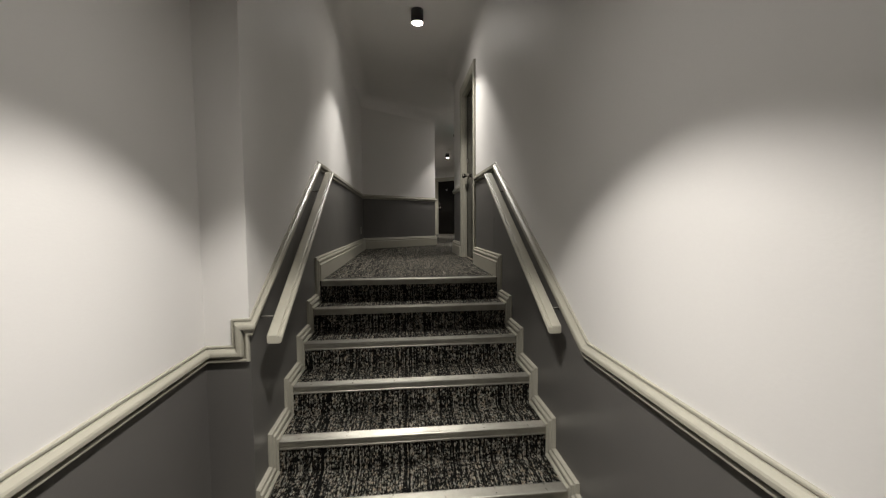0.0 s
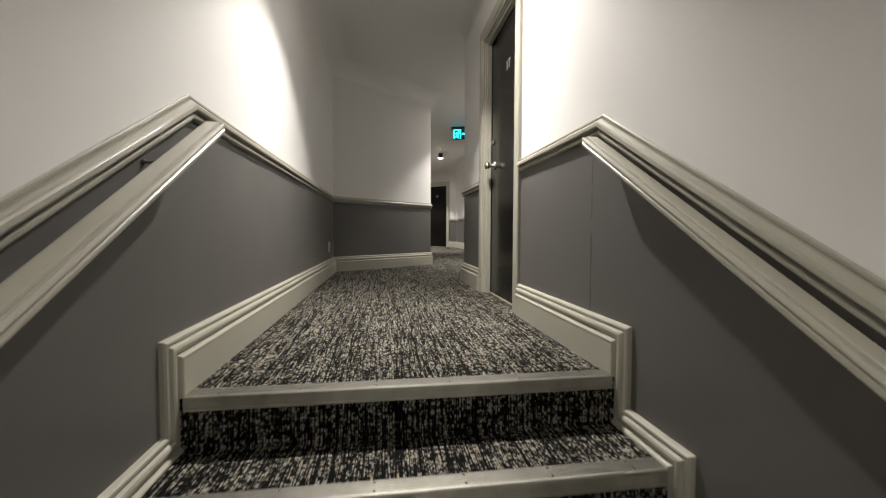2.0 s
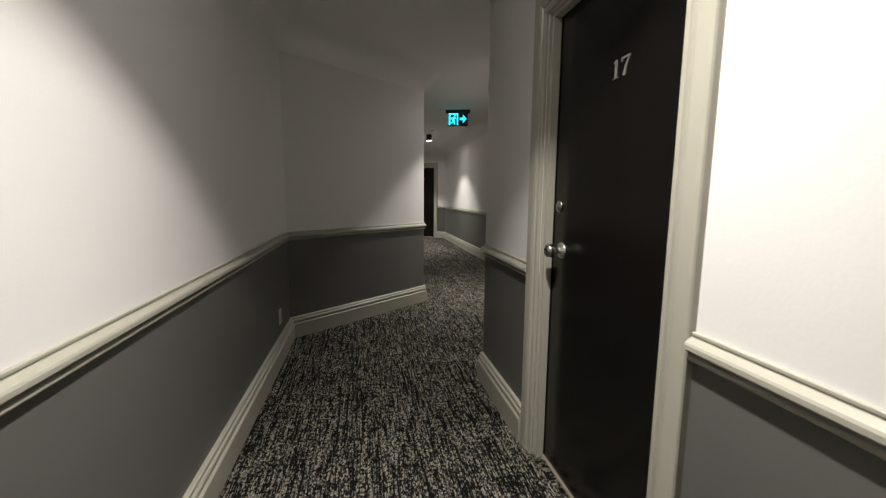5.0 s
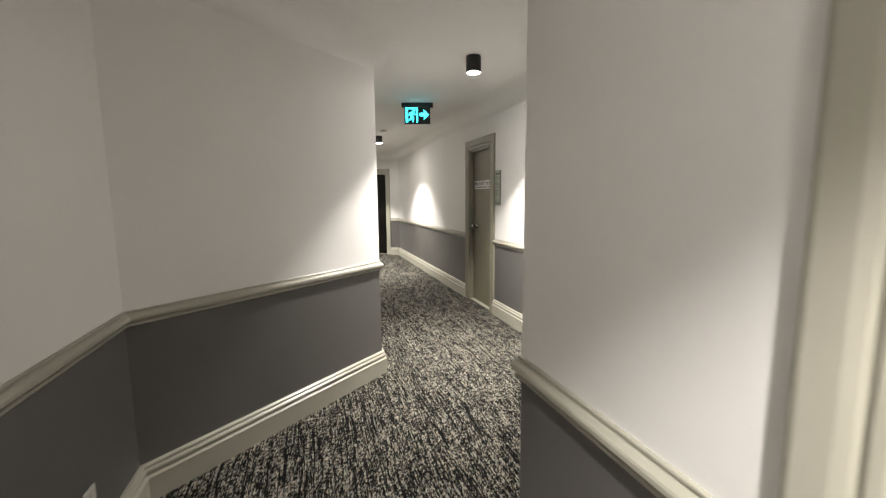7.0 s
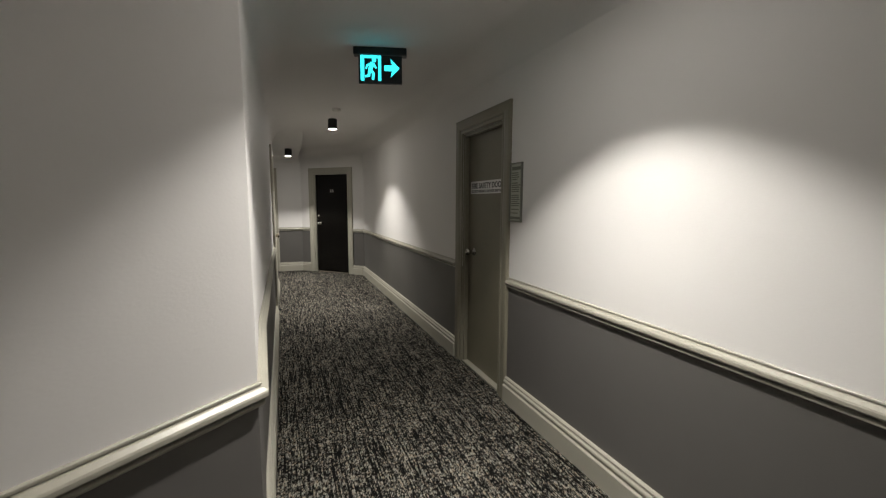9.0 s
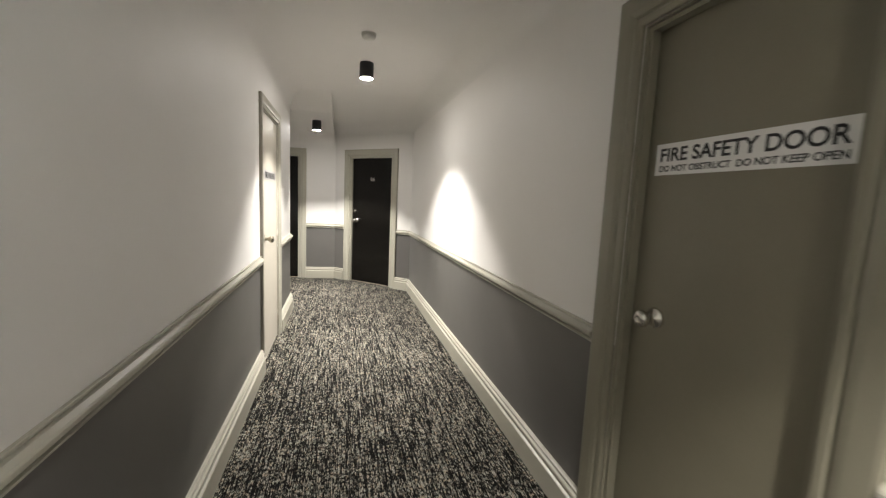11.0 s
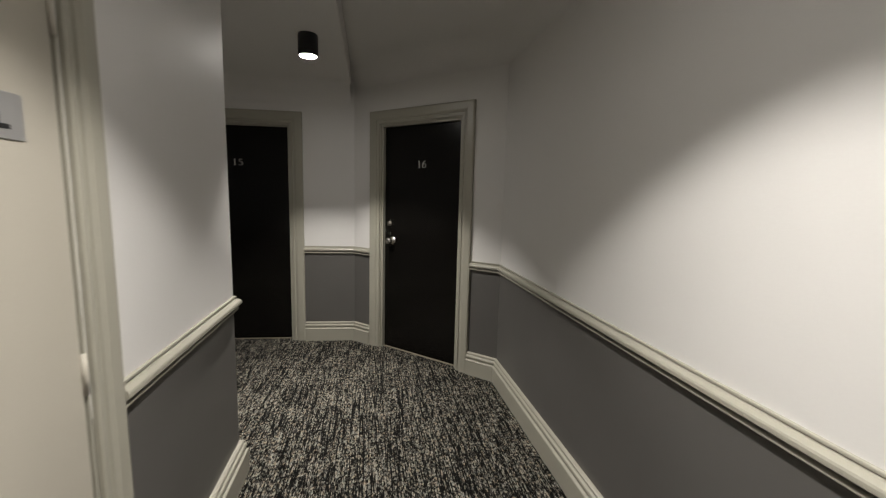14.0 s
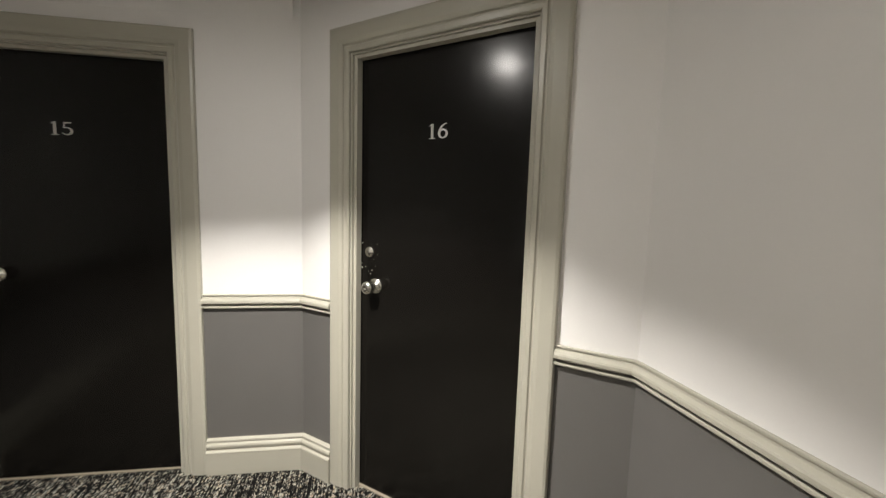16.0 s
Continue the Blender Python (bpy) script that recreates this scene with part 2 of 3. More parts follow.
def lettering(name, text, width, height, material, parent, place, depth=0.0015, label="", bold=0.0):
    """Raised letters of a given size, centred on the local place (x, y, z), facing -y."""
    cu = bpy.data.curves.new(name, "FONT")
    cu.body, cu.extrude, cu.offset = text, 0.5, bold
    cu.align_x, cu.align_y = "CENTER", "CENTER"
    tmp = new("lettering_source", cu)
    me = bpy.data.meshes.new_from_object(tmp.evaluated_get(bpy.context.evaluated_depsgraph_get()))
    bpy.data.objects.remove(tmp)
    bpy.data.curves.remove(cu)
    co = np.array([v.co for v in me.vertices])
    lo, hi = co.min(0), co.max(0)
    for v in me.vertices:
        q = [(v.co[k] - (lo[k] + hi[k]) / 2) / (hi[k] - lo[k]) for k in range(3)]
        v.co = (q[0] * width, -q[2] * depth, q[1] * height)
    me.materials.append(material)
    me.name = name
    ob = new(name, me)
    ob.parent = parent
    ob.location = place
    return tagged(ob, label) if label else ob


def numerals(name, text, height, material, parent, place, depth, label):
    """Slim serif door numerals, built from tapering strokes."""
    u = height
    arc = lambda cx, cz, rx, rz, a0, a1, n=18: [(cx + rx * math.cos(radians(a0 + (a1 - a0) * k / n)), cz + rz * math.sin(radians(a0 + (a1 - a0) * k / n))) for k in range(n + 1)]
    strokes = {
        "1": [([(0.0, -0.48), (0.0, 0.5)], (0.12, 0.12)), ([(-0.15, 0.36), (-0.03, 0.46)], (0.03, 0.09)), ([(-0.16, -0.48), (0.16, -0.48)], (0.045, 0.045))],
        "7": [([(-0.24, 0.45), (0.25, 0.45)], (0.10, 0.10)), ([(0.23, 0.45), (0.02, 0.0), (-0.06, -0.5)], (0.05, 0.09, 0.13)), ([(-0.22, 0.47), (-0.23, 0.27)], (0.05, 0.03))],
        "6": [(arc(0.0, -0.19, 0.20, 0.27, 0, 360, 28), (0.10,)), (arc(0.26, -0.19, 0.46, 0.68, 180, 100), (0.11, 0.05))],
        "5": [(arc(-0.03, -0.18, 0.23, 0.27, 120, -145, 22), (0.05, 0.12, 0.05)), ([(-0.16, 0.06), (-0.12, 0.46)], (0.05, 0.05)), ([(-0.13, 0.44), (0.19, 0.46)], (0.11, 0.08))],
    }
    bm = bmesh.new()
    for k, ch in enumerate(text):
        ox = (k - (len(text) - 1) / 2) * 0.86 * u
        for layer, (pts, widths) in enumerate(strokes[ch]):
            rows = []
            for q, p in enumerate(pts):
                a, c = Vector(pts[max(q - 1, 0)]), Vector(pts[min(q + 1, len(pts) - 1)])
                nrm = Vector((-(c - a).y, (c - a).x)).normalized()
                f = q / (len(pts) - 1) * (len(widths) - 1)
                lo = min(int(f), max(len(widths) - 2, 0))
                w = 1.05 * widths[lo] + 1.05 * (widths[min(lo + 1, len(widths) - 1)] - widths[lo]) * (f - lo)
                h = depth + layer * 0.0002
                ring = [(Vector(p) + nrm * w / 2 * e, yy) for e, yy in ((1, 0.0), (1, -h), (-1, -h), (-1, 0.0))]
                rows.append([bm.verts.new((ox + 1.5 * v.x * u, yy, v.y * u)) for v, yy in ring])
            for a, c in zip(rows, rows[1:]):
                for e in range(4):
                    bm.faces.new((a[e], a[(e + 1) % 4], c[(e + 1) % 4], c[e]))
            bm.faces.new(rows[0])
            bm.faces.new(rows[-1][::-1])
    ob = part(name, bm, material, parent, label)
    ob.location = place
    return ob


# ---- the plan: inner faces of the walls, room on the right ----
B = [(-0.862, -5.0), (-0.862, -1.40), (-0.676, -1.40), (-0.676, 3.90), (0.667, 4.99), (0.637, 5.7), (0.637, 11.03), (-0.95, 11.03),
     (-0.487, 13.093), (1.15, 12.975), (2.285, 11.895), (2.285, 4.175), (0.780, 2.850), (0.781, 0.90), (0.781, -5.0)]
THICK = 0.14
RAIL_TOP = 0.945
RISE, GOING = 0.1635, 0.290
PITCH = RISE / GOING
SPLIT = RAIL_TOP - 0.05
LOW_RAIL, RAIL_PITCH = -0.070, 0.592
KINK_HI = 0.135
KINK_LO = KINK_HI - (RAIL_TOP - LOW_RAIL) / RAIL_PITCH


def edge(i):
    a, b = Vector(B[i]), Vector(B[(i + 1) % len(B)])
    return a, (b - a).normalized(), (b - a).length


def at(i, s):
    a, d, n = edge(i)
    return a + d * (s if s >= 0 else n + s)


def rail_height(y):
    """Top of the chair rail beside the stair and the lobby."""
    if y >= KINK_HI:
        return RAIL_TOP
    return max(RAIL_TOP - (KINK_HI - y) * RAIL_PITCH, LOW_RAIL)


# openings: edge, start, casing outer width
LEAF_H, JAMB = 2.038, 0.012
OPEN_H = LEAF_H + JAMB
DOORS = {  # name: edge, distance of the casing's outer edge along it, leaf width, casing width
    "hose": (5, 3.398, 0.786, 0.094),
    "fifteen": (8, 0.027, 0.888, 0.113),
    "sixteen": (9, 0.215, 0.84, 0.113),
    "fire": (10, 11.895 - 7.182, 0.68, 0.12),
    "seventeen": (12, 2.850 - 2.095, 0.785, 0.105),
}
HIGHER = {"fifteen": 0.030, "sixteen": 0.030, "fire": 0.040, "hose": 0.036}  # openings above the usual height


def build_wall(name, i, floor_z, top, label):
    a, d, length = edge(i)
    n = len(B)
    off = mitres([B[(i - 1) % n], B[i], B[(i + 1) % n], B[(i + 2) % n]])
    oa, ob = off[1] * THICK, off[2] * THICK
    cuts = {0.0, length}
    holes = []
    open_h = OPEN_H
    for key, (e, s, leaf_w, case) in DOORS.items():
        if e == i:
            open_h = OPEN_H + HIGHER.get(key, 0.0)
            holes.append((s + case, s + case + leaf_w + 2 * JAMB))
            cuts.update(holes[-1])
    if i in (2, 13):
        for y in (KINK_HI, KINK_LO):
            s = abs(y - a.y)
            if 0 < s < length:
                cuts.add(s)
    cuts = sorted(cuts)
    bm = bmesh.new()

    def column(s):
        p = a + d * s
        q = (a + oa).lerp(Vector(B[(i + 1) % n]) + ob, s / length)
        split = (rail_height(p.y) if i in (2, 13) else LOW_RAIL if i in (0, 1, 14) else RAIL_TOP) - 0.04
        return p, q, [floor_z, split, open_h, top]

    for s0, s1 in zip(cuts, cuts[1:]):
        hole = any(h0 - 1e-6 <= s0 and s1 <= h1 + 1e-6 for h0, h1 in holes)
        p0, q0, z0 = column(s0)
        p1, q1, z1 = column(s1)
        for k in range(3):
            if hole and k < 2:
                continue
            vs = [bm.verts.new((p.x, p.y, z)) for p, z in ((p0, z0[k]), (p1, z1[k]), (p1, z1[k + 1]), (p0, z0[k + 1]))]
            ws = [bm.verts.new((p.x, p.y, z)) for p, z in ((q0, z0[k]), (q1, z1[k]), (q1, z1[k + 1]), (q0, z0[k + 1]))]
            fs = [bm.faces.new(vs), bm.faces.new(ws[::-1])]
            for e in range(4):
                fs.append(bm.faces.new((vs[e], ws[e], ws[(e + 1) % 4], vs[(e + 1) % 4])))
            for f in fs:
                f.material_index = 1 if k == 0 else 0
    bmesh.ops.remove_doubles(bm, verts=bm.verts, dist=1e-5)
    ob_ = new(name, finish(name, bm, [M_WALL, M_DADO]))
    return tagged(ob_, label, "wall", kind="structure")


WALLS = {0: ("wall_lobby_west", LOW), 1: ("wall_lobby_return", LOW), 2: ("wall_stair_west", LOW), 3: ("wall_landing_diagonal", -0.1),
         4: ("wall_passage_return", -0.1), 5: ("wall_corridor_west", -0.1), 6: ("wall_recess_south", -0.1), 7: ("wall_recess_west", -0.1),
         8: ("wall_end_north", -0.1), 9: ("wall_end_diagonal", -0.1), 10: ("wall_corridor_east", -0.1), 11: ("wall_passage_diagonal", -0.1),
         12: ("wall_landing_east", -0.1), 13: ("wall_stair_east", LOW), 14: ("wall_lobby_south", LOW)}
for i, (name, base) in WALLS.items():
    build_wall(name, i, base - 0.1 if base == LOW else base, CEIL + 0.1, "off-white painted wall above a mid-grey painted dado")

# floors: one sheet each, carpeted
bm = bmesh.new()
upper = [(B[2][0], 0.0)] + B[3:14] + [(B[13][0], 0.0)]
top = [bm.verts.new((x, y, 0.0)) for x, y in upper]
low = [bm.verts.new((x, y, -0.09)) for x, y in upper]
bm.faces.new(top)
bm.faces.new(low[::-1])
for k in range(len(upper)):
    q = (k + 1) % len(upper)
    bm.faces.new((top[k], top[q], low[q], low[k]))
tagged(new("floor_upper", finish("floor_upper", bm, M_CARPET)), "black, grey and white streaked loop-pile carpet floor", "floor", kind="structure")
bm = block((B[0][0], -5.0, LOW - 0.1), (B[13][0], -5 * GOING - 0.012, LOW))
tagged(new("floor_lower", finish("floor_lower", bm, M_CARPET)), "streaked dark carpet on the lower lobby floor", "floor", kind="structure")

# ceilings
bm = block((-1.3, -1.44, CEIL), (2.6, 13.5, CEIL + 0.1))
tagged(new("ceiling_upper", finish("ceiling_upper", bm, M_CEIL)), "plain off-white painted plaster ceiling of the corridor", "ceiling", kind="structure")
bm = bmesh.new()
solid(bm, (B[0][0], -5.0, LOBBY), (B[13][0], -1.54, LOBBY + 0.1))
solid(bm, (B[0][0], -1.54, LOBBY), (B[13][0], -1.44, CEIL + 0.1))
tagged(new("ceiling_lobby", finish("ceiling_lobby", bm, M_CEIL)), "plain off-white lower ceiling over the stair foot", "ceiling", kind="structure")
# lowered plaster over the end recess, easing down out of the main ceiling
bm = bmesh.new()
RAMP = [(10.72 + 0.021 * k, CEIL - 0.001 - (CEIL - BULK) * (3 * (k / 25) ** 2 - 2 * (k / 25) ** 3)) for k in range(26)]
X_W, X_E = -0.96, 1.118
rings = []
for yy, zz in RAMP + [(13.11, BULK)]:
    xw = 0.632 if yy < 11.03 else X_W
    rings.append([(xw, yy, CEIL + 0.02), (xw, yy, zz), (X_E - 0.012, yy, zz), (X_E - 0.003, yy, zz + 0.004), (X_E, yy, min(zz + 0.014, CEIL + 0.01)), (X_E, yy, CEIL + 0.02)])
bm = loft(rings)
tagged(new("ceiling_bulkhead", finish("ceiling_bulkhead", bm, M_CEIL)), "shallow boxed-down off-white plaster bulkhead under the ceiling", "bulkhead", kind="structure")

# rounded plaster joint between wall and ceiling
R = 0.20
COVE = [(R - R * math.cos(k * math.pi / 32), -R + R * math.sin(k * math.pi / 32)) for k in range(17)]
for ids in ((2, 3, 4, 5, 6), (9, 10, 11, 12, 13)):
    plan = [B[k] for k in ids]
    if ids[0] == 2:
        plan[0] = (B[2][0], -1.4)
    else:
        plan.append((B[13][0], -1.4))
    ob = new("ceiling_cove", finish("ceiling_cove", run_moulding(plan, [CEIL] * len(plan), COVE, False), M_WALL, True))
    tagged(ob, "soft rounded off-white plaster joint below the ceiling", "cove", kind="structure")

plan = [Vector(B[6]), Vector(B[7]), Vector(B[8]), Vector((1.118, 12.977))]
ob = new("ceiling_cove", finish("ceiling_cove", run_moulding(plan, [BULK] * 4, COVE, False), M_WALL, True))
tagged(ob, "soft rounded off-white plaster joint below the lowered ceiling", "cove", kind="structure")

# ---- mouldings ----
RAIL = [(0.0, 0.0), (0.009, 0.0), (0.011, -0.002), (0.011, -0.008), (0.006, -0.009), (0.007, -0.012), (0.016, -0.015), (0.028, -0.024), (0.031, -0.030),
        (0.031, -0.041), (0.027, -0.045), (0.005, -0.048), (0.004, -0.057), (0.016, -0.058), (0.020, -0.061), (0.020, -0.067), (0.016, -0.071), (0.0, -0.072)]
MOULD = [(0.0, 0.0), (0.0, 0.034), (0.006, 0.036), (0.012, 0.033), (0.020, 0.022), (0.026, 0.021), (0.032, 0.027), (0.046, 0.029),
         (0.056, 0.026), (0.064, 0.017), (0.068, 0.016), (0.073, 0.020), (0.082, 0.019), (0.088, 0.012), (0.090, 0.0)]
MOULD = [(0.80 * u, p) for u, p in MOULD]
PLAIN = 0.115
SKIRT = [(0.0, 0.0), (0.034, 0.0)] + [(p, PLAIN + u) for u, p in MOULD[1:]]


def strip(name, ids, start, stop, profile, z, label, kind_name):
    """A level moulding from a place on one wall to a place on another."""
    plan = [at(ids[0], start)] + [Vector(B[k]) for k in ids[1:]] + [at(ids[-1], stop)]
    me = finish(name, run_moulding(plan, [z] * len(plan), profile), M_TRIM)
    return tagged(new(name, me), label, kind_name, kind="structure")


RAIL_LABEL = "cream gloss painted timber chair rail with stepped profile"
SKIRT_LABEL = "tall cream gloss painted timber skirting with moulded top"


def door_span(key):
    e, s, leaf_w, case = DOORS[key]
    return e, s, s + leaf_w + 2 * (JAMB + case)


spans = {k: door_span(k) for k in DOORS}
LEVEL = [([5, 6, 7], spans["hose"][2], -0.002), ([8, 9], spans["fifteen"][2], spans["sixteen"][1]),
         ([9, 10], spans["sixteen"][2], spans["fire"][1]), ([10, 11, 12], spans["fire"][2], spans["seventeen"][1])]
for ids, s0, s1 in LEVEL:
    strip("chair_rail", ids, s0, s1, RAIL, RAIL_TOP, RAIL_LABEL, "chair rail")
    strip("baseboard", ids, s0, s1, SKIRT, 0.0, SKIRT_LABEL, "skirting")


def rail_run(plan, heights):
    me = finish("chair_rail", run_moulding(plan, heights, RAIL), M_TRIM)
    tagged(new("chair_rail", me), RAIL_LABEL, "chair rail", kind="structure")


# west side: up the stair, round the landing to the hose cupboard
lo_rail = LOW_RAIL - 0.010
RAIL_FLAT = [(w, u) for u, w in RAIL]


def slope_rail(path, x, side, corner=False):
    bm = face_moulding(path, RAIL_FLAT, lambda u, v, w: (x + side * w, u, v))
    if corner:
        bm.verts.ensure_lookup_table()
        for k, (u, w) in enumerate(RAIL_FLAT):
            bm.verts[k].co = (x + side * w, path[0][0] - w, path[0][1] + u)
    tagged(new("chair_rail", finish("chair_rail", bm, M_TRIM)), "cream gloss painted chair rail sloping up beside the stairs", "chair rail", kind="structure")


slope_rail([(B[2][1], rail_height(B[2][1])), (KINK_HI, RAIL_TOP), (2.0, RAIL_TOP)], B[2][0], 1, True)
west = [(B[2][0], 2.0), B[3], B[4], B[5], tuple(at(5, spans["hose"][1]))]
rail_run([Vector(p) for p in west], [RAIL_TOP] * 5)
# lobby, with the upright return that links the two heights
rail_run([Vector(p) for p in (B[0], B[1], (-0.80, B[1][1]))], [lo_rail] * 3)
up, turn_x = rail_height(B[2][1]), B[2][0] - 0.072
bm = face_moulding([(-0.80, lo_rail), (turn_x, lo_rail), (turn_x, up), (B[2][0], up)], RAIL_FLAT, lambda u, v, w: (u, B[1][1] - w, v))
bm.verts.ensure_lookup_table()
for k, (u, w) in enumerate(RAIL_FLAT):
    bm.verts[k - len(RAIL_FLAT)].co = (B[2][0] + w, B[1][1] - w, up + u)
tagged(new("chair_rail", finish("chair_rail", bm, M_TRIM)), "cream painted chair rail turning up at a wall step", "chair rail", kind="structure")
# east side: door seventeen down the stair into the lobby
x_east = B[13][0]
slope_rail([(-5.0, LOW_RAIL), (KINK_LO, LOW_RAIL), (KINK_HI, RAIL_TOP), (0.5, RAIL_TOP)], x_east, -1)
rail_run([at(12, spans["seventeen"][2]), Vector(B[13]), Vector((x_east, 0.5))], [RAIL_TOP] * 3)

# skirting: landing, then stepping down the stair
strip("baseboard", [0, 1], 0.0, -0.002, SKIRT, LOW, SKIRT_LABEL, "skirting")


def stepped_skirt(x, side, first):
    """The moulding that follows the steps on one wall. side: +1 when the room lies towards +x."""
    e = -0.010
    path = [(first, PLAIN), (-e, PLAIN)]
    for k in range(1, 6):
        path += [(-GOING * (k - 1) - e, -RISE * k), (-GOING * k - e, -RISE * k)]
    if side < 0:
        path += [(-GOING * 5 - e, LOW + PLAIN), (-5.0, LOW + PLAIN)]
    else:
        path = path[:-1] + [(B[2][1] + 0.001, -RISE * 5)]
    place = (lambda u, v, w: (x + w, u, v)) if side > 0 else (lambda u, v, w: (x - w, u, v))
    bm = face_moulding(path[::-1], MOULD, place)
    ob = new("baseboard", finish("baseboard", bm, M_TRIM))
    tagged(ob, "cream painted skirting moulding stepping down beside the stairs", "skirting", kind="structure")
    bm = bmesh.new()
    xa, xb = sorted((x, x + side * 0.034))
    solid(bm, (xa, -e + 0.001, -0.02), (xb, first, PLAIN))
    if side < 0:
        solid(bm, (xa, -5.0, LOW), (xb, -GOING * 5 - e, LOW + PLAIN))
    tagged(new("baseboard", finish("baseboard", bm, M_TRIM)), "plain flat board of the cream painted skirting", "skirting", kind="structure")


stepped_skirt(x_east, -1, 0.5)
me = finish("baseboard", run_moulding([at(12, spans["seventeen"][2]), Vector(B[13]), Vector((x_east, 0.5))], [0.0] * 3, SKIRT), M_TRIM)
tagged(new("baseboard", me), SKIRT_LABEL, "skirting", kind="structure")
stepped_skirt(B[2][0], 1, 3.7)
me = finish("baseboard", run_moulding([Vector((B[2][0], 3.7)), Vector(B[3]), Vector(B[4]), Vector(B[5]), at(5, spans["hose"][1])], [0.0] * 5, SKIRT), M_TRIM)
tagged(new("baseboard", me), SKIRT_LABEL, "skirting", kind="structure")

# ---- staircase ----
stair = tagged(new("staircase"), "six carpeted steps with ribbed aluminium nosings between painted walls", "staircase", kind="structure")
XW, XE = B[2][0], x_east
for k in range(1, 6):
    bm = block((XW, -GOING * k, -RISE * k - 0.3), (XE, -GOING * (k - 1) + 0.02, -RISE * k))
    part("step", bm, M_CARPET, stair, "step covered in dark streaked carpet")
bm = block((XW, -0.004, -0.4), (XE, 0.0, -0.001))
part("top_riser", bm, M_CARPET, stair, "riser covered in dark streaked carpet")
for k in range(0, 6):
    y, z = -GOING * k, -RISE * k
    prof = [(0.060, 0.001), (0.060, 0.0035), (0.057, 0.0045)]
    for r in range(8):
        yy = 0.0545 - r * 0.0065
        prof += [(yy, 0.0046), (yy - 0.0012, 0.0034), (yy - 0.0028, 0.0034), (yy - 0.0040, 0.0046)]
    prof += [(-0.003, 0.0042), (-0.007, 0.001), (-0.008, -0.006), (-0.008, -0.030), (-0.0065, -0.032), (-0.008, -0.034), (-0.008, -0.041), (-0.001, -0.043), (-0.001, 0.001)]
    rings = [[(x, y + a, z + c) for a, c in prof] for x in (XW + 0.036, XE - 0.036)]
    nosing = part("nosing", loft(rings), M_ALU, stair, "scuffed ribbed aluminium stair nosing")
    for n in range(6):
        x = XW + 0.13 + n * (XE - XW - 0.26) / 5
        for a in (0.012, 0.048):
            head = lathe([(0.0, 0.0), (0.0042, 0.0), (0.0038, 0.0013), (0.0, 0.0016)], 10)
            part("screw", moved(head, Matrix.Translation((x, y + a, z + 0.0044))), M_CHROME, nosing, "", True)


# ---- handrails ----
def handrail(x, wall_x, label):
    """A flat moulded timber rail on short brackets, sloping with the stair."""
    rail = new("handrail")
    s = 1 if x > wall_x else -1
    prof = [(-0.032, -0.003), (-0.029, 0.004), (-0.024, 0.006), (0.010, 0.006), (0.0135, 0.004), (0.0150, -0.004), (0.0165, -0.005), (0.0185, -0.002),
            (0.022, 0.001), (0.028, 0.001), (0.032, -0.003), (0.0335, -0.009), (0.0315, -0.015), (0.0285, -0.017), (0.0285, -0.020), (0.0315, -0.024),
            (0.0315, -0.033), (0.028, -0.040), (0.018, -0.043), (-0.022, -0.043), (-0.030, -0.039), (-0.032, -0.031)]
    y0, y1 = -1.39, 0.105
    z0 = -0.050
    rings = [[(x + s * a, y, z0 + (y - y0) * 0.602 + 0.80 * c) for a, c in prof] for y in (y0, y1)]
    bm = loft(rings)
    bmesh.ops.bevel(bm, geom=[e for e in bm.edges if abs(e.verts[0].co.y - e.verts[1].co.y) < 0.01], offset=0.003, segments=1, affect="EDGES")
    part("rail", bm, M_RAIL, rail)
    for y in (-1.24, -0.11):
        z = z0 + (y - y0) * 0.602
        m = Matrix.Translation((wall_x, y, z - 0.034)) @ pose(0, 0, 0, 0, 90 * s, 0)
        bracket = part("bracket", moved(lathe([(0.0, 0.0), (0.009, 0.0), (0.009, 0.003), (0.005, 0.005), (0.0045, 0.09), (0.006, 0.096), (0.0, 0.097)], 16), m), M_IRON, rail, "small dark metal wall bracket", True)
        m2 = Matrix.Translation((wall_x + s * 0.092, y, z - 0.034))
        part("bracket_stem", moved(lathe([(0.0, -0.005), (0.0045, -0.004), (0.0045, 0.010), (0.0, 0.011)], 12), m2), M_IRON, bracket, "", True)
    return tagged(rail, label, "handrail", "stair handrails")


handrail(-0.578, XW, "cream painted moulded timber handrail on metal brackets beside stairs")
handrail(0.704, XE, "cream painted moulded timber handrail on metal brackets beside stairs")

# ---- doors ----
CASING = [(0.0, 0.0), (0.0, 0.012), (0.004, 0.016), (0.018, 0.017), (0.022, 0.011), (0.027, 0.011), (0.031, 0.019), (0.046, 0.024), (0.084, 0.026),
          (0.092, 0.023), (0.095, 0.018), (0.095, 0.0)]
KNOB_BASE = [(0.0, 0.0), (0.033, 0.0), (0.034, 0.004), (0.029, 0.010), (0.014, 0.014), (0.0125, 0.030), (0.018, 0.038), (0.026, 0.046), (0.0275, 0.056),
        (0.024, 0.066), (0.014, 0.071), (0.006, 0.0715), (0.004, 0.069), (0.0, 0.069)]
KNOB = [(1.12 * rr, 1.12 * h) for rr, h in KNOB_BASE]
LOCK = [(1.16 * rr, 1.1 * h) for rr, h in ((0.0, 0.0), (0.022, 0.0), (0.0225, 0.004), (0.018, 0.008), (0.012, 0.009), (0.009, 0.012), (0.0, 0.0125))]


